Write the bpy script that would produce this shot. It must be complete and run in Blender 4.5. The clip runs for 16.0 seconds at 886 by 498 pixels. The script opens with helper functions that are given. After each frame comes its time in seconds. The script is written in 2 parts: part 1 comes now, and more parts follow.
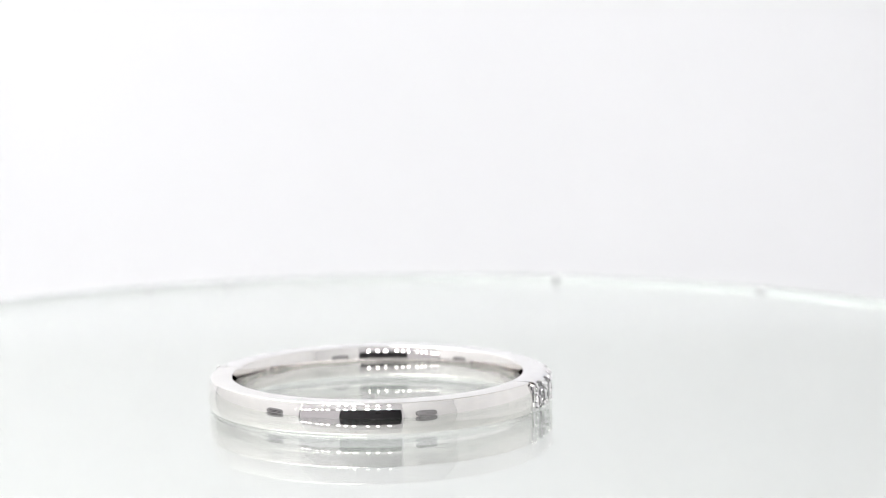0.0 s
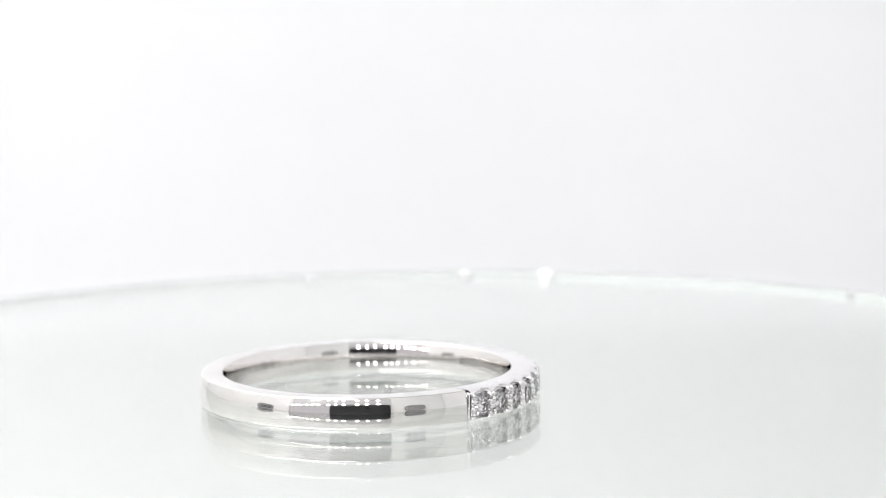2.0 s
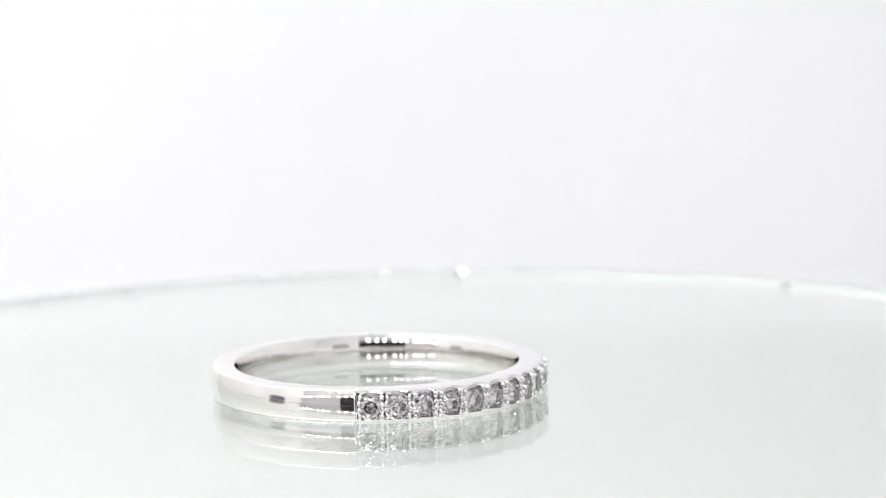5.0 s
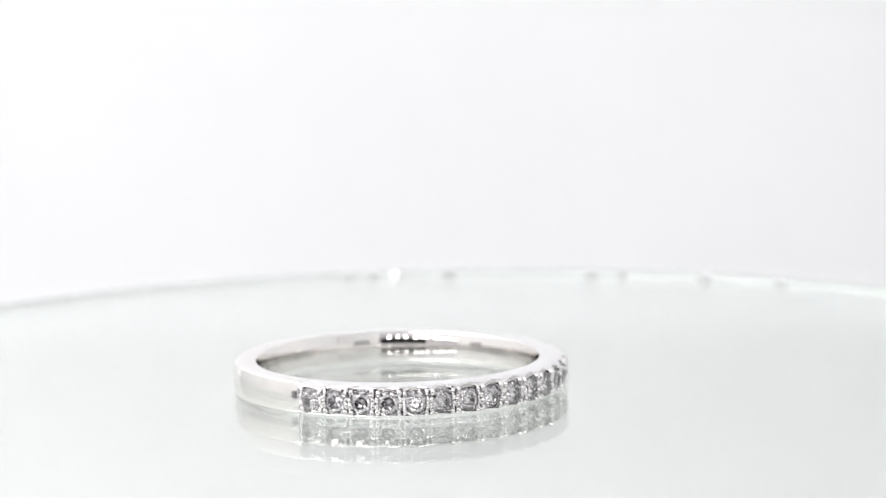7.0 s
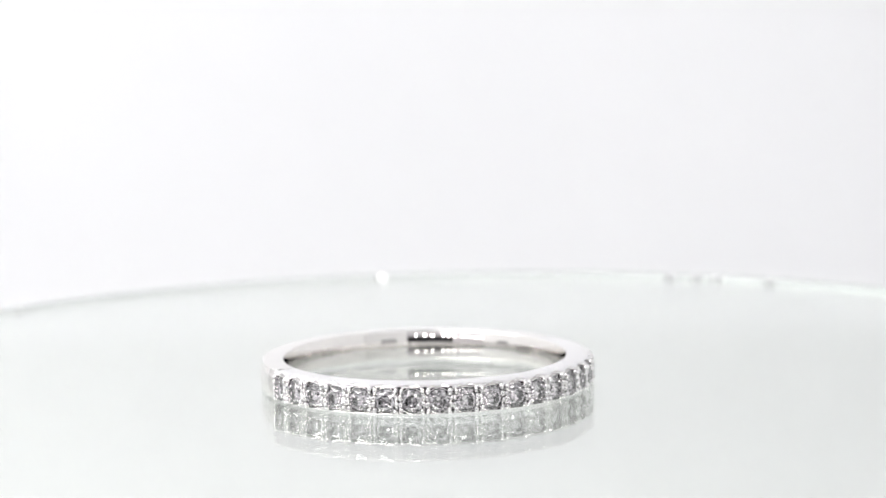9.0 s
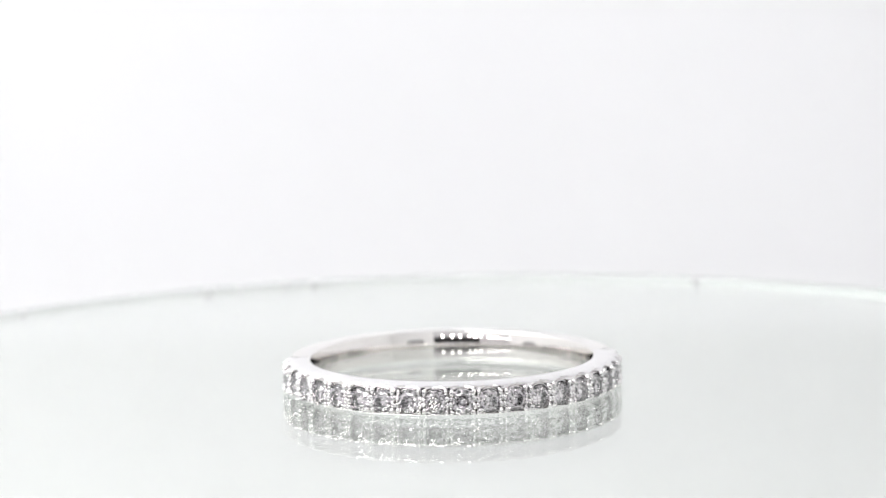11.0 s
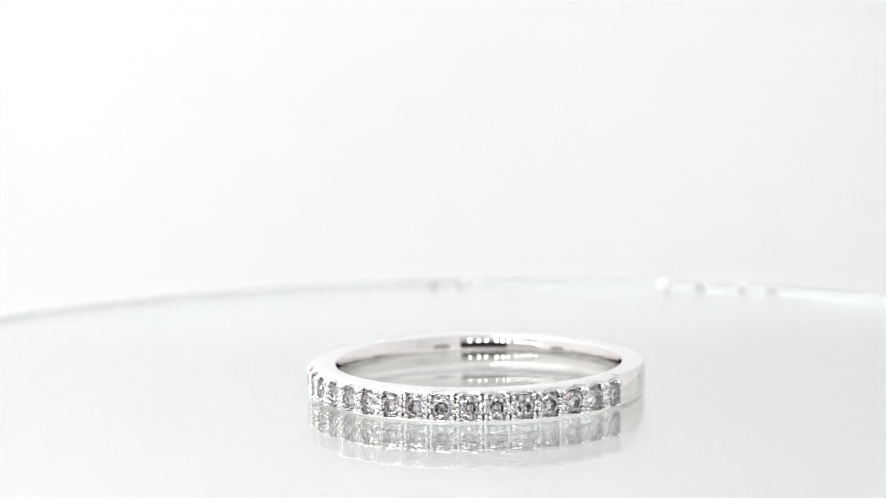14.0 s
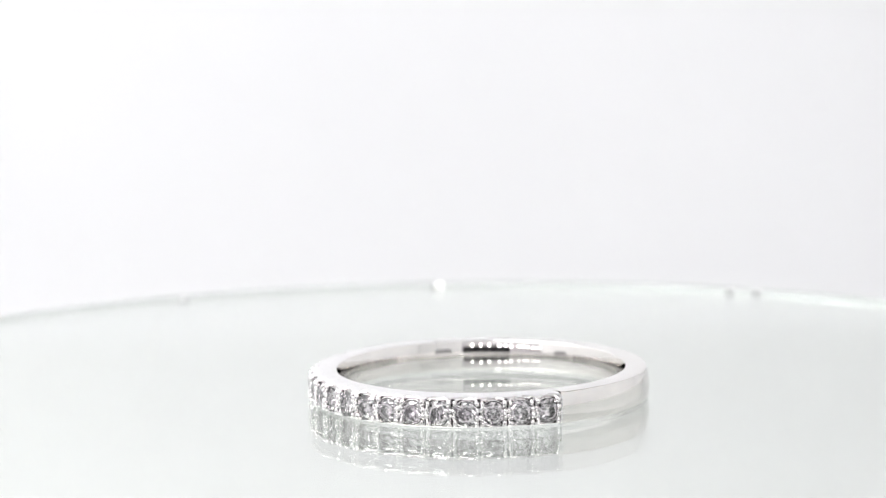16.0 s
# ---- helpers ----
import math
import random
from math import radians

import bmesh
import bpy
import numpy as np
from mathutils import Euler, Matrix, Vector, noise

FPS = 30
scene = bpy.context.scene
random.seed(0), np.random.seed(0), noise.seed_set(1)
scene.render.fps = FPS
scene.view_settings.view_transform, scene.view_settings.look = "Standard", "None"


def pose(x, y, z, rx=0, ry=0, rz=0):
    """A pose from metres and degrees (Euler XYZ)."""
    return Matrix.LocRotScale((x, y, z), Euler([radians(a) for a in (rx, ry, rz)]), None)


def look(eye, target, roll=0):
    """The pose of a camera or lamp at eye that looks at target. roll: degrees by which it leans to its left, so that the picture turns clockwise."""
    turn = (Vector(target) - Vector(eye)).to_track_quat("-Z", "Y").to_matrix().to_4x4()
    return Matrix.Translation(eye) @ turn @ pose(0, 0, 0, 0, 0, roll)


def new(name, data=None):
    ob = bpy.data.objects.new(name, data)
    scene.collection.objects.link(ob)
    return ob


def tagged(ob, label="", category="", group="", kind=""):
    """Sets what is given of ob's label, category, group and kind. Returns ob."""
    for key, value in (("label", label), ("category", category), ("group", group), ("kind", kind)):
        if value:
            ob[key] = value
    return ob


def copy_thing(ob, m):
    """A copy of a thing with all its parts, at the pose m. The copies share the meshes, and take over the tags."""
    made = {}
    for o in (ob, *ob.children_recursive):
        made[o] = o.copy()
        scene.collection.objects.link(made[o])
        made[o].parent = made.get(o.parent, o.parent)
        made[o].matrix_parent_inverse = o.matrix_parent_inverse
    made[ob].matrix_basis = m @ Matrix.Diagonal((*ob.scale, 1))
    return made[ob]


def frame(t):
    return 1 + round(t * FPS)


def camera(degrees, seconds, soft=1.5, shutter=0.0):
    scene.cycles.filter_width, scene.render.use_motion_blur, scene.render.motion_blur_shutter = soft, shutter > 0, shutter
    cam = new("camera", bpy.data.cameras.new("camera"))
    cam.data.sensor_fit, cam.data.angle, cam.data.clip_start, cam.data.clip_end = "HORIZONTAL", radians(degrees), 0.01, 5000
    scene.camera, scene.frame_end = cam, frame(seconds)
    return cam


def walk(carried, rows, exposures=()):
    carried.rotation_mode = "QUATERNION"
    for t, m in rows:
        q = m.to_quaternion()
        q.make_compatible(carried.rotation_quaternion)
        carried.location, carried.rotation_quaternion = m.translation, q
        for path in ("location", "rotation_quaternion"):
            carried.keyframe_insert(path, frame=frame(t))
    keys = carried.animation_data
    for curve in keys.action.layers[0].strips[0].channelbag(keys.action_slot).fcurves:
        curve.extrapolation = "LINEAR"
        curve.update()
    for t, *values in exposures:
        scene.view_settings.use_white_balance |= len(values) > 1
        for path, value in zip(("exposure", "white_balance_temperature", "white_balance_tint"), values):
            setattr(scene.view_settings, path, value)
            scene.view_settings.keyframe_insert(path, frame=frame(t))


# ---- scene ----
MM = 0.001
LIFT = 0.09 * MM
# ---- camera, still ----
cam = camera(16.0, 16.0, soft=0.85)
EYE = Vector((0.0, -186.23 * MM, 35.80 * MM))
PITCH, YAW, ROLL = 10.882 - 2.668, 0.386, -1.015
cam_pose = (Matrix.Translation(EYE) @ pose(0, 0, 0, 0, 0, -YAW) @ pose(0, 0, 0, 90 - PITCH)
            @ pose(0, 0, 0, 0, 0, ROLL))
EXPOSURE = 0.0
walk(cam, [(0.0, cam_pose), (16.0, cam_pose)], exposures=[(0.0, EXPOSURE), (16.0, EXPOSURE)])
cam.data.dof.use_dof = True
cam.data.dof.focus_distance = 0.180
cam.data.dof.aperture_fstop = 49.0

# ---- light: the grey room outside the box, a fill lamp added under the box's ceiling ----
world = bpy.data.worlds.new("room")
scene.world = world
world.use_nodes = True
world.node_tree.nodes["Background"].inputs[0].default_value = (0.62, 0.60, 0.63, 1)
world.node_tree.nodes["Background"].inputs[1].default_value = 1.05


def area_lamp(name, m, sx, sy, watts, colour):
    data = bpy.data.lights.new(name, "AREA")
    data.shape, data.size, data.size_y, data.energy, data.color = "RECTANGLE", sx, sy, watts, colour
    ob = new(name, data)
    ob.matrix_world = m
    return ob


# added fill, brighter to the left; the box's own source is the LED strips
area_lamp("ceiling_fill_light", look((-0.145, 0.03, 0.337), (-0.145, 0.0301, 0.0)), 0.22, 0.34, 1.50, (1.0, 1.0, 0.985))


# ---- materials ----
def material(name):
    mat = bpy.data.materials.new(name)
    mat.use_nodes = True
    nt = mat.node_tree
    return mat, nt, nt.nodes["Principled BSDF"]


def noise_mix(nt, scale, low, high, a, b, detail=4.0):
    """A colour between a and b by noise of that scale, in object space."""
    tc = nt.nodes.new("ShaderNodeTexCoord")
    no = nt.nodes.new("ShaderNodeTexNoise")
    no.inputs["Scale"].default_value, no.inputs["Detail"].default_value = scale, detail
    nt.links.new(tc.outputs["Object"], no.inputs["Vector"])
    ramp = nt.nodes.new("ShaderNodeValToRGB")
    ramp.color_ramp.elements[0].position, ramp.color_ramp.elements[1].position = low, high
    ramp.color_ramp.elements[0].color, ramp.color_ramp.elements[1].color = (*a, 1), (*b, 1)
    nt.links.new(no.outputs["Fac"], ramp.inputs["Fac"])
    return ramp.outputs["Color"], no.outputs["Fac"]


def bump(nt, bsdf, scale, strength, distance):
    tc = nt.nodes.new("ShaderNodeTexCoord")
    no = nt.nodes.new("ShaderNodeTexNoise")
    no.inputs["Scale"].default_value, no.inputs["Detail"].default_value = scale, 5.0
    nt.links.new(tc.outputs["Object"], no.inputs["Vector"])
    bu = nt.nodes.new("ShaderNodeBump")
    bu.inputs["Strength"].default_value, bu.inputs["Distance"].default_value = strength, distance
    nt.links.new(no.outputs["Fac"], bu.inputs["Height"])
    nt.links.new(bu.outputs["Normal"], bsdf.inputs["Normal"])


def matte(name, a, b, scale, rough=0.7, relief=0.0):
    mat, nt, p = material(name)
    col, _ = noise_mix(nt, scale, 0.3, 0.7, a, b)
    nt.links.new(col, p.inputs["Base Color"])
    p.inputs["Roughness"].default_value = rough
    if relief:
        bump(nt, p, scale * 12, 0.3, relief)
    return mat


def metal(name, a, b, r0, r1, scale=900, relief=0.0):
    mat, nt, p = material(name)
    col, fac = noise_mix(nt, scale, 0.35, 0.7, a, b)
    nt.links.new(col, p.inputs["Base Color"])
    p.inputs["Metallic"].default_value = 1.0
    mr = nt.nodes.new("ShaderNodeMapRange")
    mr.inputs["To Min"].default_value, mr.inputs["To Max"].default_value = r0, r1
    nt.links.new(fac, mr.inputs["Value"])
    nt.links.new(mr.outputs["Result"], p.inputs["Roughness"])
    if relief:
        bump(nt, p, scale * 2, 0.25, relief)
    return mat


def clear(name, ior, colour, rough=0.0):
    mat = bpy.data.materials.new(name)
    mat.use_nodes = True
    nt = mat.node_tree
    nt.nodes.remove(nt.nodes["Principled BSDF"])
    g = nt.nodes.new("ShaderNodeBsdfGlass")
    g.inputs["IOR"].default_value, g.inputs["Color"].default_value = ior, (*colour, 1)
    g.inputs["Roughness"].default_value = rough
    nt.links.new(g.outputs[0], nt.nodes["Material Output"].inputs["Surface"])
    return mat


M_BACK = matte("white_backdrop", (0.84, 0.84, 0.862), (0.87, 0.87, 0.89), 9, 0.8, 0.00004)
M_LOWER = matte("pale_grey_lining", (0.62, 0.625, 0.62), (0.68, 0.685, 0.68), 12, 0.8, 0.00006)
M_PANEL = matte("grey_front_panel", (0.50, 0.49, 0.51), (0.57, 0.56, 0.58), 10, 0.7, 0.00006)
M_WALL = matte("white_fabric", (0.82, 0.82, 0.83), (0.88, 0.88, 0.88), 14, 0.8, 0.00008)
M_PLASTIC = matte("white_plastic", (0.72, 0.72, 0.72), (0.78, 0.78, 0.78), 60, 0.4)
M_GOLD = metal("white_gold_polished", (0.82, 0.797, 0.777), (0.86, 0.838, 0.818), 0.0, 0.012)
M_BRIGHT = metal("white_gold_cut", (0.82, 0.805, 0.81), (0.92, 0.905, 0.90), 0.04, 0.14, 4500, 0.000035)
M_DIAMOND = clear("diamond", 2.42, (0.99, 0.982, 0.99))
# mirror metal added on the back facets, in place of the stone's total reflection
M_PAVILION = metal("pavilion_mirror", (0.93, 0.915, 0.925), (0.96, 0.95, 0.955), 0.0, 0.01, 300)
M_GLASS = clear("green_white_glass", 1.56, (0.967, 0.977, 0.966))
M_RIM = clear("ground_glass_edge", 1.5, (0.74, 0.78, 0.76), 0.6)


def half_mirror(name, ior, share):
    """Glass whose underside carries a thin mirror coat that sends back part of the light."""
    mat = clear(name, ior, (0.967, 0.977, 0.966))
    nt = mat.node_tree
    glass = nt.nodes["Glass BSDF"]
    coat = nt.nodes.new("ShaderNodeBsdfGlossy")
    coat.inputs["Roughness"].default_value, coat.inputs["Color"].default_value = 0.0, (0.95, 0.97, 0.955, 1)
    mix = nt.nodes.new("ShaderNodeMixShader")
    mix.inputs[0].default_value = share
    nt.links.new(glass.outputs[0], mix.inputs[1])
    nt.links.new(coat.outputs[0], mix.inputs[2])
    nt.links.new(mix.outputs[0], nt.nodes["Material Output"].inputs["Surface"])
    return mat


M_CHIP = clear("polished_glass_chips", 1.56, (0.967, 0.977, 0.966), 0.02)
M_COAT = half_mirror("coated_glass_underside", 1.56, 0.30)
M_POST = clear("clear_acrylic", 1.01, (0.995, 0.995, 0.995))
M_BLACK = matte("black_phone", (0.005, 0.005, 0.006), (0.010, 0.009, 0.011), 40, 0.35)
M_LENS = matte("phone_lens_black", (0.004, 0.004, 0.006), (0.008, 0.008, 0.01), 200, 0.05)
M_DARK_GREY = matte("dark_grey_matte", (0.030, 0.029, 0.032), (0.05, 0.048, 0.052), 60, 0.6)
M_GREY = matte("grey_cloth", (0.26, 0.26, 0.27), (0.36, 0.35, 0.36), 60, 0.9, 0.0002)
M_STRIP = matte("led_strip_white", (0.33, 0.33, 0.34), (0.42, 0.42, 0.42), 150, 0.5)
M_LED = bpy.data.materials.new("led_glow")
M_LED.use_nodes = True
_e = M_LED.node_tree.nodes["Principled BSDF"]
_e.inputs["Emission Color"].default_value = (1.0, 0.985, 0.97, 1)
_e.inputs["Emission Strength"].default_value = 30.0


# ---- mesh helpers ----
def mesh_of(name, bm, mat, smooth=None):
    me = bpy.data.meshes.new(name)
    bmesh.ops.recalc_face_normals(bm, faces=bm.faces)
    bm.to_mesh(me)
    bm.free()
    me.materials.append(mat)
    if smooth is not None:
        for poly in me.polygons:
            poly.use_smooth = True
        me.set_sharp_from_angle(angle=radians(smooth))
    return me


def part(name, bm, mat, parent, label="", smooth=None, m=None):
    ob = new(name, mesh_of(name, bm, mat, smooth))
    ob.parent = parent
    if m is not None:
        ob.matrix_basis = m
    return tagged(ob, label)


def shared(name, me, parent, m, label=""):
    ob = new(name, me)
    ob.parent = parent
    ob.matrix_basis = m
    return tagged(ob, label)


def box(bm, x0, x1, y0, y1, z0, z1, bevel=0.0):
    vs = [bm.verts.new((x, y, z)) for z in (z0, z1) for x, y in ((x0, y0), (x1, y0), (x1, y1), (x0, y1))]
    fs = [bm.faces.new([vs[i] for i in q]) for q in
          ((3, 2, 1, 0), (4, 5, 6, 7), (0, 1, 5, 4), (1, 2, 6, 5), (2, 3, 7, 6), (3, 0, 4, 7))]
    if bevel:
        es = list({e for f in fs for e in f.edges})
        bmesh.ops.bevel(bm, geom=es, offset=bevel, segments=3, affect="EDGES", profile=0.5)
    return vs


def lathe(bm, profile, a0=0.0, a1=360.0, n=256, closed=True):
    """Turns a closed profile of (r, z), or a function of the angle that gives one, about z."""
    full = abs(a1 - a0 - 360) < 1e-6
    steps = n if full else n + 1
    rings = []
    for i in range(steps):
        d = a0 + (a1 - a0) * i / n
        a = radians(d)
        pr = profile(d) if callable(profile) else profile
        rings.append([bm.verts.new((r * math.cos(a), r * math.sin(a), z)) for r, z in pr])
    k = len(rings[0])
    for i in range(steps if full else steps - 1):
        p, q = rings[i], rings[(i + 1) % steps]
        for j in range(k if closed else k - 1):
            bm.faces.new((p[j], q[j], q[(j + 1) % k], p[(j + 1) % k]))
    if not full and closed:
        bm.faces.new(rings[0])
        bm.faces.new(list(reversed(rings[-1])))
    return bm


# ---- the light box round the turntable ----
FLOOR = -0.100
X0, X1, Y0, Y1, TOP = -0.262, 0.262, -0.200, 0.300, 0.342


def build_box():
    bm = bmesh.new()
    pts = [(Y0, FLOOR)]
    rad = 0.05
    for i in range(17):
        a = radians(-90 + 90 * i / 16)
        pts.append((Y1 - rad + rad * math.cos(a), FLOOR + rad + rad * math.sin(a)))
    th = 0.003
    front = [[bm.verts.new((x, y, z)) for y, z in pts] for x in (X0, X1)]
    outer = [(Y0, FLOOR - th)] + [(Y1 - rad + (rad + th) * math.cos(radians(-90 + 90 * i / 16)),
                                   FLOOR + rad + (rad + th) * math.sin(radians(-90 + 90 * i / 16))) for i in range(17)]
    back = [[bm.verts.new((x, y, z)) for y, z in outer] for x in (X0, X1)]
    n = len(pts)
    for i in range(n - 1):
        bm.faces.new((front[0][i], front[1][i], front[1][i + 1], front[0][i + 1]))
        bm.faces.new((back[0][i], back[0][i + 1], back[1][i + 1], back[1][i]))
        for s in (0, 1):
            bm.faces.new((front[s][i], front[s][i + 1], back[s][i + 1], back[s][i]))
    for i in (0, n - 1):
        bm.faces.new((front[0][i], front[1][i], back[1][i], back[0][i]))
    tagged(new("floor", mesh_of("floor", bm, M_LOWER, 40)), "pale grey lining of the light box's floor", "floor", kind="structure")
    bm = bmesh.new()
    box(bm, X0, X1, Y1, Y1 + th, FLOOR + rad, TOP)
    tagged(new("backdrop", mesh_of("backdrop", bm, M_BACK)), "plain white backdrop sheet of the light box", "backdrop", kind="structure")
    for name, x0, x1 in (("wall_left", X0 - 0.006, X0 - 0.002), ("wall_right", X1 + 0.002, X1 + 0.006)):
        bm = bmesh.new()
        box(bm, x0, x1, Y0, Y1 + 0.004, FLOOR - 0.004, TOP)
        tagged(new(name, mesh_of(name, bm, M_WALL)), "white fabric side wall of the light box", "wall", kind="structure")
    bm = bmesh.new()
    box(bm, X0 - 0.006, X1 + 0.006, Y0 - 0.006, Y1 + 0.006, TOP + 0.002, TOP + 0.006)
    tagged(new("ceiling", mesh_of("ceiling", bm, M_WALL)), "white fabric top of the light box", "ceiling", kind="structure")
    bm = bmesh.new()
    ox0, ox1, oz, ob = -0.256, 0.058, 0.0615, -0.0615
    box(bm, X0 - 0.006, ox0, Y0 - 0.006, Y0 - 0.002, FLOOR - 0.004, TOP)
    box(bm, ox1, X1 + 0.006, Y0 - 0.006, Y0 - 0.002, FLOOR - 0.004, TOP)
    tagged(new("wall_front", mesh_of("wall_front", bm, M_WALL)), "white front wall of the light box beside its opening", "wall", kind="structure")
    bm = bmesh.new()
    box(bm, ox0, ox1, Y0 - 0.006, Y0 - 0.002, oz, TOP)
    box(bm, ox0, ox1, Y0 - 0.006, Y0 - 0.002, FLOOR - 0.004, ob)
    tagged(new("wall_front_panel", mesh_of("wall_front_panel", bm, M_PANEL)), "grey front panel above and below the long opening", "wall", kind="structure")


build_box()
bm = bmesh.new()
box(bm, -0.2575, -0.2550, Y0 - 0.002, Y0 + 0.001, -0.060, 0.060, 0.0005)
tagged(new("trim", mesh_of("trim", bm, M_GREY)), "dark grey edge strip of the opening", "trim", kind="structure")


# ---- strip of lights over the opening ----
def build_strip():
    strip = tagged(new("led_strip"), "grey strip with a row of bright small lamps", "led strip", "strips along the opening")
    strip.location = (0, Y0 - 0.002, 0.067)
    bm = bmesh.new()
    box(bm, -0.252, 0.036, 0.0, 0.0015, -0.005, 0.005, 0.0004)
    part("strip_backing", bm, M_STRIP, strip)
    bm = bmesh.new()
    bmesh.ops.create_cone(bm, cap_ends=True, segments=20, radius1=0.0042, radius2=0.0038, depth=0.0016,
                          matrix=Matrix.Translation((0, 0.0023, 0)) @ pose(0, 0, 0, -90))
    me = mesh_of("lamp", bm, M_LED)
    for group in range(4):
        for i in range(3):
            shared("lamp", me, strip, pose(0.015 - 0.0727 * group - 0.0205 * i + ((0.010, 0.004, 0.001)[i] if group == 0 else 0), 0, 0))
    copy_thing(strip, Matrix.Translation((0, Y0 - 0.002, -0.067)))


build_strip()


def rounded_slab(bm, hx, hz, hy, rad, n=8):
    """A slab with rounded corners in the xz plane and softened edges."""
    rings = []
    for y, inset in ((-hy, 0.0016), (-hy + 0.0016, 0.0), (hy - 0.0016, 0.0), (hy, 0.0016)):
        pts = []
        for cx, cz, a0 in ((1, 1, 0), (-1, 1, 90), (-1, -1, 180), (1, -1, 270)):
            for i in range(n + 1):
                a = radians(a0 + 90 * i / n)
                pts.append((cx * (hx - rad) + (rad - inset) * math.cos(a), y, cz * (hz - rad) + (rad - inset) * math.sin(a)))
        rings.append([bm.verts.new(p) for p in pts])
    k = len(rings[0])
    for p, q in zip(rings, rings[1:]):
        for j in range(k):
            bm.faces.new((p[j], p[(j + 1) % k], q[(j + 1) % k], q[j]))
    bm.faces.new(rings[0])
    bm.faces.new(rings[-1])


# ---- small things on the inner walls ----
def build_wall_fittings():
    for z in (0.0225, -0.0225):
        bm = bmesh.new()
        rounded_slab(bm, 0.030, 0.0225, 0.008, 0.015)
        pad = new("foam_block", mesh_of("foam_block", bm, M_GREY, 40))
        pad.location = (0.119, Y0 + 0.006, z)
        tagged(pad, "grey rounded foam block on the white front wall", "foam block", "foam blocks beside the opening")
    vent = tagged(new("vent"), "dark grey oval vent in the white side wall", "vent")
    vent.matrix_basis = Matrix.Translation((X0 - 0.0005, -0.094, 0.014)) @ pose(0, 0, 0, 0, 0, 90)
    bm = bmesh.new()
    rounded_slab(bm, 0.034, 0.024, 0.0018, 0.020)
    part("vent_plate", bm, M_GREY, vent, smooth=40)
    for z in (-0.007, 0.004):
        bm = bmesh.new()
        rounded_slab(bm, 0.023, 0.0035, 0.0022, 0.0033)
        part("slot", bm, M_DARK_GREY, vent, "dark slot", m=Matrix.Translation((0, -0.0008, z)))


build_wall_fittings()


# ---- the phone that films, behind the lens's own plane ----
def build_phone():
    phone = tagged(new("smartphone"), "black smartphone held sideways in the box's opening", "phone")
    phone.matrix_basis = Matrix.Translation((-0.019, -0.1945, 0.0))
    bm = bmesh.new()
    rounded_slab(bm, 0.070, 0.036, 0.004, 0.010)
    part("phone_body", bm, M_BLACK, phone, smooth=40, m=Matrix.Translation((0, 0, 0.022)))
    # added dark grey slab that fills the lower half under the black body
    bm = bmesh.new()
    rounded_slab(bm, 0.067, 0.019, 0.006, 0.006)
    part("lower_slab", bm, M_DARK_GREY, phone, "dark grey rounded slab below the phone", smooth=40, m=Matrix.Translation((0, 0, -0.034)))
    bm = bmesh.new()
    lathe(bm, [(0.0045, -0.0005), (0.0062, -0.0005), (0.0062, 0.0008), (0.0045, 0.0008)], n=40)
    part("lens_ring", bm, M_LENS, phone, m=Matrix.Translation((0.019, 0.0045, 0.036)) @ pose(0, 0, 0, -90))


build_phone()

# ---- turntable ----
DISC_R, DISC_OFF, DISC_PHASE, GLASS_T = 46.9 * MM, 3.3 * MM, 161.0, 2.75 * MM


# where round the edge the small chips are put to make its glints, in degrees
CHIPS = (12, 31, 54, 73.9, 103.9, 111.5, 126.2, 157.3, 164.4, 172.6, 175.3, 188.4,
         193.8, 195.5, 198.1, 225, 259.9, 262.8, 266.9, 270.1, 288.5, 291.3, 318, 341)


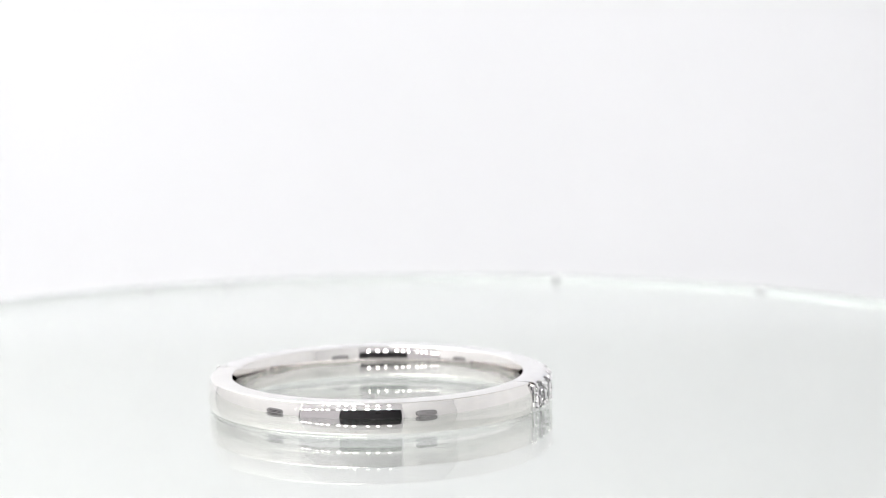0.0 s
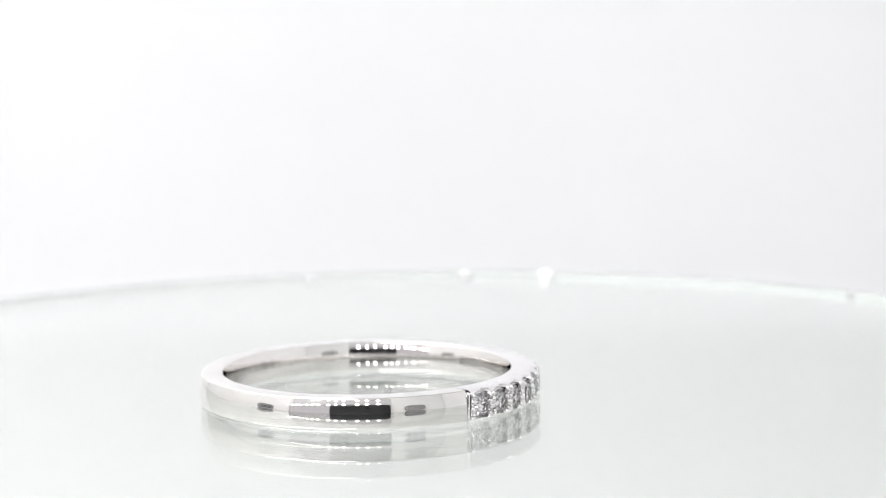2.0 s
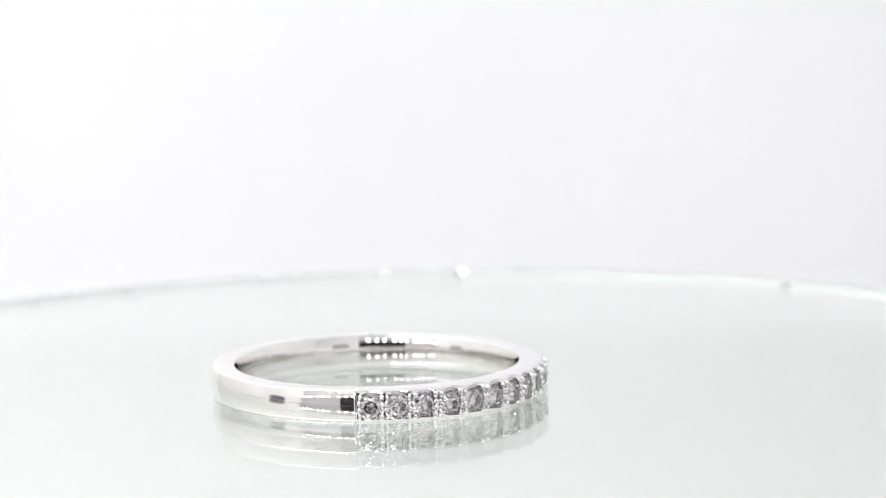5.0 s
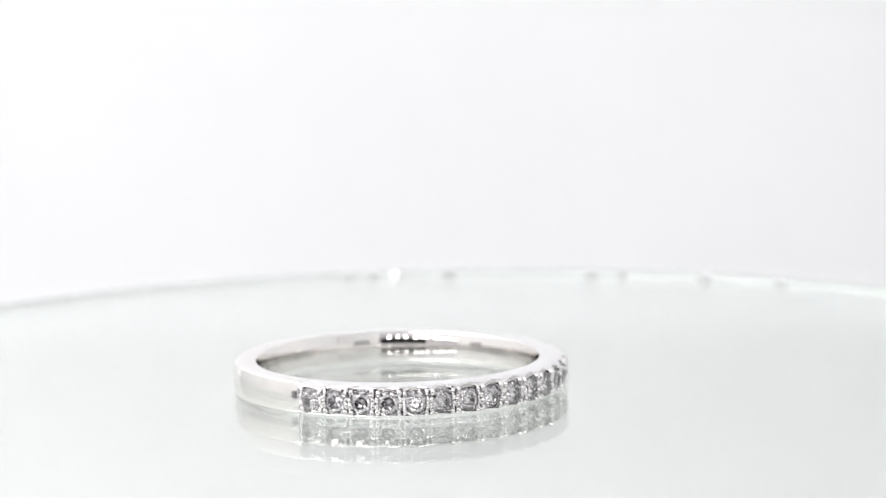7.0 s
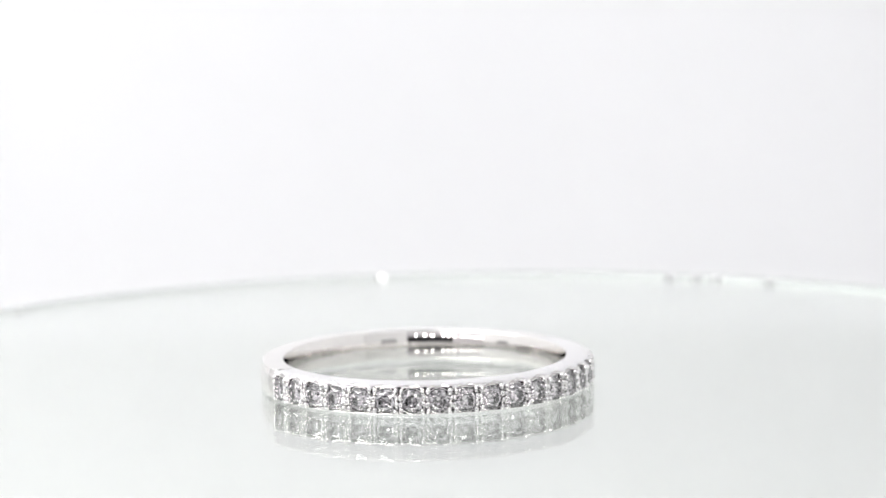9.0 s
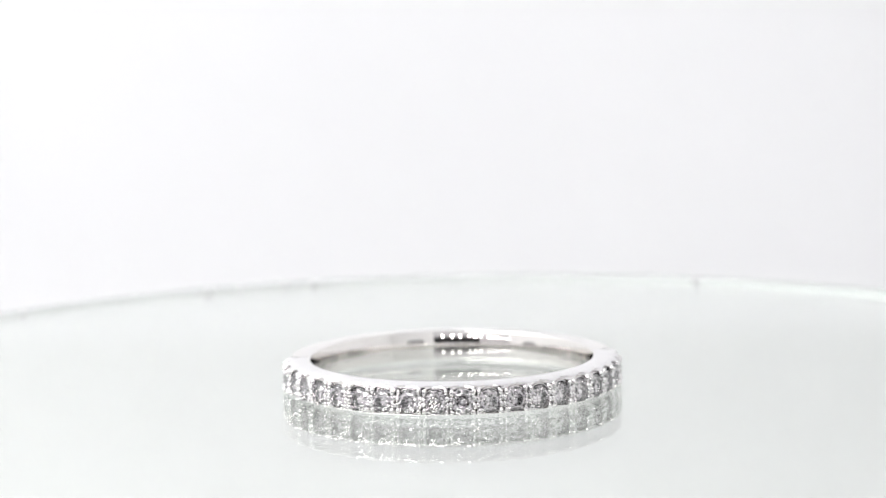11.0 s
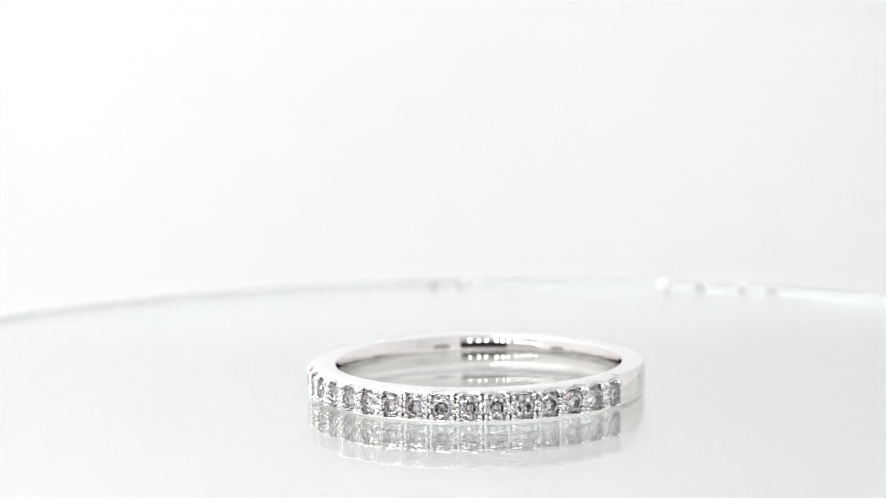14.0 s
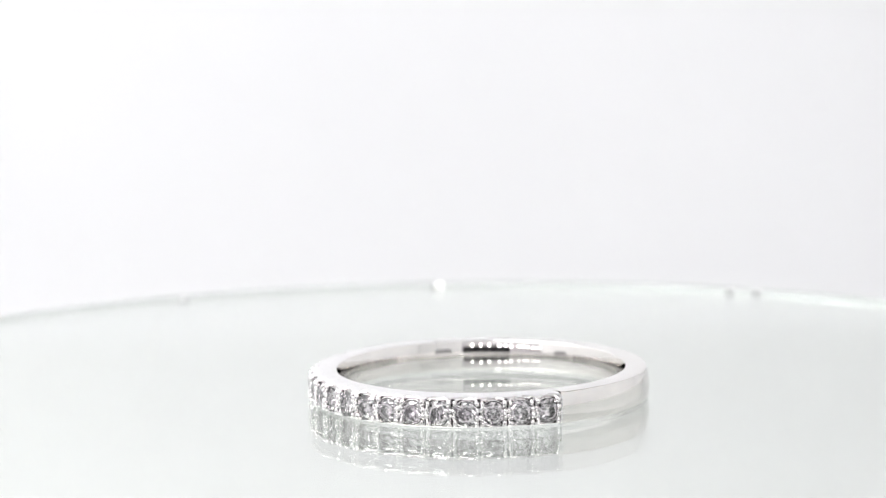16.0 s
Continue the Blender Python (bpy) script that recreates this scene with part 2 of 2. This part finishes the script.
def build_turntable():
    table = tagged(new("turntable"), "round clear greenish glass turntable with small chips along its edge", "turntable")
    table.location = (0, 0, FLOOR + LIFT)
    off = Matrix.Translation((DISC_OFF * math.cos(radians(DISC_PHASE)), DISC_OFF * math.sin(radians(DISC_PHASE)), -FLOOR))
    bm = bmesh.new()
    n = 1440
    # short polished chips of the ground edge: shallow hollows, each leaned to glint with the lamps
    chip = {}
    for i, d in enumerate(CHIPS):
        first = int(round(d / 360 * n))
        for k, bulge in enumerate((0.0, 0.012, 0.016, 0.012, 0.0)[:5 if i % 3 else 4]):
            chip[first + k] = (bulge * MM, (0.0155 + 0.0008 * (i % 3)) * MM)
    levels = 9

    def rim(d):
        bulge, lean = chip.get(int(round(d / 360 * n)) % n, (0.0, 0.0))
        wall = []
        for j in range(levels):
            f = j / (levels - 1)
            wall.append((DISC_R + bulge - lean * (1 - f) - 0.3 * lean * (1 - f * f), -0.12 * MM - f * (GLASS_T - 0.24 * MM)))
        return [(0.0002, 0.0), (DISC_R * 0.5, 0.0), (DISC_R - 0.12 * MM, 0.0), *wall,
                (DISC_R - 0.12 * MM, -GLASS_T), (DISC_R * 0.5, -GLASS_T), (0.0002, -GLASS_T)]

    lathe(bm, rim, n=n)
    bm.faces.ensure_lookup_table()
    for f in bm.faces:
        on_rim = all(v.co.xy.length > DISC_R * 0.98 for v in f.verts)
        under = all(v.co.z < -GLASS_T + 0.01 * MM for v in f.verts)
        c = f.calc_center_median()
        col = int(math.degrees(math.atan2(c.y, c.x)) % 360 / 360 * n)
        chipped = col in chip and (col + 1) % n in chip
        f.material_index = 2 if under else (3 if chipped else 1) if on_rim else 0
    glass = part("glass_top", bm, M_GLASS, table, "clear greenish glass disc", m=off)
    glass.data.materials.append(M_RIM)
    glass.data.materials.append(M_COAT)
    glass.data.materials.append(M_CHIP)
    glass.visible_shadow = False
    h = -FLOOR - GLASS_T
    bm = bmesh.new()
    lathe(bm, [(0.0002, 0.004), (0.0006, 0.004), (0.0006, h - 0.0002), (0.0002, h - 0.0002)], n=64)
    post = part("post", bm, M_POST, table, "thin clear acrylic post", smooth=40)
    post.visible_shadow = False
    bm = bmesh.new()
    lathe(bm, [(0.0002, 0), (0.040, 0), (0.0405, 0.0005), (0.0405, 0.0035), (0.040, 0.004), (0.0002, 0.004)], n=96)
    part("foot", bm, M_PLASTIC, table, smooth=40)
    return table


turntable = build_turntable()

# ---- ring ----
H = 1.84
MID = 0.815
SET = MID + 0.07
A0, A1, STONES = -24.6, 163.3, 21
STEP = (A1 - A0) / STONES


def arc(cr, cz, rad, d0, d1, n):
    return [(cr + rad * math.cos(radians(d0 + (d1 - d0) * i / n)), cz + rad * math.sin(radians(d0 + (d1 - d0) * i / n))) for i in range(n + 1)]


INNER, COMFORT, SOFT, SAG = 8.46, 3.4, 0.20, 0.07
LIP = 0.09


def bore():
    """The comfort-fit bore, from its lower lip to its upper lip, in mm."""
    c = MID - SAG
    lo, hi = SOFT * 0.85 - c, H - LIP * 0.85 - c
    r_at = lambda z: INNER + COMFORT - math.sqrt(COMFORT ** 2 - z * z)
    t_lo, t_hi = math.degrees(math.asin(-lo / COMFORT)), math.degrees(math.asin(hi / COMFORT))
    low = arc(r_at(lo) + SOFT * math.cos(radians(t_lo)), SOFT, SOFT, 270, 180 + t_lo, 7)
    mid = [(r_at(z), z + c) for z in [lo + (hi - lo) * i / 20 for i in range(1, 20)]]
    high = arc(r_at(hi) + LIP * math.cos(radians(t_hi)), H - LIP, LIP, 180 - t_hi, 90, 7)
    return low + mid + high


def band_profile(face=10.07, dome=2.85, corner=0.22, drop=0.05, edge=0.13):
    """The closed outline of the plain band's section: a domed face and the bore."""
    apex = MID - drop
    lo, hi = corner - apex, H - edge - apex
    face_pts = [(face - dome + math.sqrt(dome ** 2 - z * z), z + apex) for z in [lo + (hi - lo) * i / 24 for i in range(25)]]
    t_hi, t_lo = math.degrees(math.asin(hi / dome)), math.degrees(math.asin(lo / dome))
    top = arc(face_pts[-1][0] - edge * math.cos(radians(t_hi)), H - edge, edge, t_hi, 90, 6)[1:]
    bot = arc(face_pts[0][0] - corner * math.cos(radians(t_lo)), corner * 1.0, corner, -90, t_lo, 6)[:-1]
    pts = face_pts + top + list(reversed(bore())) + bot
    return [(r * MM, z * MM) for r, z in pts]


def channel_profile(d):
    """The section under the stones: the bore, two scalloped rails and a channel between them."""
    ph = ((d - A0) / STEP) % 1.0
    dip = math.sin(math.pi * ph) ** 2.0
    rail = 10.21 - 0.25 * dip
    gap = 0.64 + 0.17 * dip
    foot = 10.05
    low = [(9.25, SET - 0.52), (9.85, SET - 0.57), (foot - 0.04, SET - 0.74), (foot, SET - 0.78), (foot - 0.02, SET - 0.82),
           (9.97, 0.035), (9.92, 0.012), (9.84, 0.0)]
    high = [(rail - 0.30, H), (rail - 0.20, H - 0.015), (rail - 0.03, H - 0.09), (rail, SET + gap + 0.06), (rail - 0.05, SET + gap), (9.85, SET + 0.57), (9.25, SET + 0.52)]
    return [(r * MM, z * MM) for r, z in low + bore() + high]


def brilliant(bm, dia, rng):
    """A round brilliant, its table towards +z, girdle at z = 0, in metres."""
    r = dia / 2
    tr, ch, pd, g = r * 0.57, r * 0.32, r * 0.86, r * 0.025
    n = 8
    turn = rng.uniform(0, 45)

    def ringv(rad, z, k, shift):
        return [bm.verts.new((rad * math.cos(radians(turn + 360 * (i + shift) / k)), rad * math.sin(radians(turn + 360 * (i + shift) / k)), z)) for i in range(k)]
    tab = ringv(tr, ch, n, 0)
    star = ringv(r * 0.80, ch * 0.52, n, 0.5)
    gu = ringv(r, g, 16, 0)
    gl = ringv(r, -g, 16, 0)
    low = ringv(r * 0.40, -pd * 0.63, n, 0.5)
    cul = bm.verts.new((0, 0, -pd))
    bm.faces.new(tab)
    back = []
    for i in range(n):
        j = (i + 1) % n
        bm.faces.new((tab[i], star[i], tab[j]))
        bm.faces.new((star[i - 1], gu[2 * i], star[i], tab[i]))
        bm.faces.new((star[i], gu[2 * i], gu[2 * i + 1]))
        bm.faces.new((star[i], gu[2 * i + 1], gu[(2 * i + 2) % 16]))
        back.append(bm.faces.new((low[i], gl[2 * i + 1], gl[2 * i])))
        back.append(bm.faces.new((low[i], gl[(2 * i + 2) % 16], gl[2 * i + 1])))
        back.append(bm.faces.new((low[i - 1], low[i], gl[2 * i])))
        back.append(bm.faces.new((low[i - 1], cul, low[i])))
    for f in back:
        f.material_index = 1
    for i in range(16):
        bm.faces.new((gu[i], gl[i], gl[(i + 1) % 16], gu[(i + 1) % 16]))


def radial(d, r, z, twist=0.0):
    """A frame on the ring at the angle d: its z axis points outwards, its y axis up."""
    a = radians(d)
    out, up = Vector((math.cos(a), math.sin(a), 0)), Vector((0, 0, 1))
    side = up.cross(out)
    m = Matrix((side, up, out)).transposed().to_4x4()
    return Matrix.Translation(out * r * MM + Vector((0, 0, z * MM))) @ m @ pose(0, 0, 0, 0, 0, twist)


def build_ring():
    ring = tagged(new("ring"), "polished white gold ring set with small clear diamonds", "ring")
    rng = random.Random(7)
    bm = bmesh.new()
    lathe(bm, band_profile(), A1 + 1.1, A0 + 360 - 1.1, n=240)
    part("band", bm, M_GOLD, ring, "polished plain white gold band", smooth=35)
    # the narrow cut between the band and each end of the row of stones
    for d in (A1, A0 - 1.3):
        bm = bmesh.new()
        lathe(bm, [(r * MM, z * MM) for r, z in bore() + [(9.32, H), (9.40, H - 0.08), (9.40, 0.08), (9.32, 0.0)]], d + 0.1, d + 1.2, n=6)
        part("shoulder", bm, M_GOLD, ring, smooth=35)
    bm = bmesh.new()
    lathe(bm, channel_profile, A0 - 0.2, A1 + 0.2, n=STONES * 14)
    for f in bm.faces:
        f.material_index = 1 if all(v.co.xy.length < 9.1 * MM for v in f.verts) else 0
    pave = part("pave_setting", bm, M_BRIGHT, ring, "scalloped white gold setting", smooth=35)
    pave.data.materials.append(M_GOLD)
    # the stamped mark in the bore, too small to read
    bm = bmesh.new()
    for i, (d, tall) in enumerate(((183.2, 0.5), (184.6, 0.5), (186.0, 0.34), (187.2, 0.5), (189.0, 0.5), (190.2, 0.42))):
        m = radial(d, INNER + 0.02, MID - SAG)
        vs = box(bm, -0.05 * MM, 0.05 * MM, -tall * 0.5 * MM, tall * 0.5 * MM, -0.03 * MM, 0.03 * MM)
        bmesh.ops.transform(bm, matrix=m, verts=vs)
    part("hallmark", bm, M_BRIGHT, ring, "tiny stamped marks inside the band")
    # two cheeks with a slit between them where two stones meet
    bm = bmesh.new()
    for s in (-1, 1):
        x0, x1 = sorted((s * 0.024 * MM, s * 0.19 * MM))
        box(bm, x0, x1, -0.78 * MM, 0.78 * MM, -0.70 * MM, -0.03 * MM, 0.055 * MM)
    cheek = mesh_of("divider", bm, M_BRIGHT, 80)
    bm = bmesh.new()
    bmesh.ops.create_uvsphere(bm, u_segments=12, v_segments=8, radius=0.145 * MM)
    for v in bm.verts:
        v.co.z *= 1.3
        v.co.y *= 1.35
    bead = mesh_of("prong", bm, M_BRIGHT, 80)
    bm = bmesh.new()
    lathe(bm, [(0.665 * MM, -0.14 * MM), (0.735 * MM, 0.02 * MM), (0.765 * MM, 0.0), (0.765 * MM, -0.35 * MM), (0.63 * MM, -0.35 * MM)], n=28)
    seat = mesh_of("stone_seat", bm, M_BRIGHT, 50)
    for i in range(STONES + 1):
        d = A0 + i * STEP
        shared("divider", cheek, ring, radial(d, 10.19, SET))
        for sx in (-1, 1):
            if (i == 0 and sx < 0) or (i == STONES and sx > 0):
                continue
            for sz in (-1.05, -0.32, 0.32, 1.05):
                place = radial(d + sx * (0.98 if abs(sz) > 1 else 0.62) + rng.uniform(-0.14, 0.14), 10.18 + rng.uniform(-0.04, 0.04), SET + sz * 0.54 + rng.uniform(-0.05, 0.05))
                shared("prong", bead, ring, place @ pose(0, 0, 0, rng.uniform(-20, 20), rng.uniform(-20, 20), rng.uniform(-25, 25)) @ Matrix.Diagonal((rng.uniform(0.85, 1.2), rng.uniform(0.85, 1.25), rng.uniform(0.9, 1.2) * (1.0 if abs(sz) > 1 else 0.8), 1)))
    for i in range(STONES):
        bm = bmesh.new()
        brilliant(bm, (1.40 + rng.uniform(-0.03, 0.03)) * MM, rng)
        d = A0 + (i + 0.5) * STEP
        m = radial(d, 10.08 + rng.uniform(-0.02, 0.02), SET) @ pose(0, 0, 0, rng.uniform(-8, 8), rng.uniform(-8, 8), 0)
        shared("stone_seat", seat, ring, radial(d, 10.08, SET))
        stone = part("diamond", bm, M_DIAMOND, ring, "clear brilliant-cut diamond", m=m)
        stone.data.materials.append(M_PAVILION)
    return ring


ring = build_ring()


# ---- what moves: the turntable turns and carries the ring round with it ----
def motions():
    orbit, phase = 3.455 * MM, 217.26
    rows_t, rows_r = [], []
    for i in range(33):
        t = i * 0.5
        ang = -(14.225 * t + 0.00865 * (t - 8) ** 2)
        a = radians(phase + ang)
        rows_t.append((t, pose(0, 0, FLOOR + LIFT, 0, 0, ang)))
        rows_r.append((t, pose(orbit * math.cos(a), orbit * math.sin(a), LIFT + 0.01 * MM, 0, 0, ang)))
    walk(turntable, rows_t)
    walk(ring, rows_r)


motions()
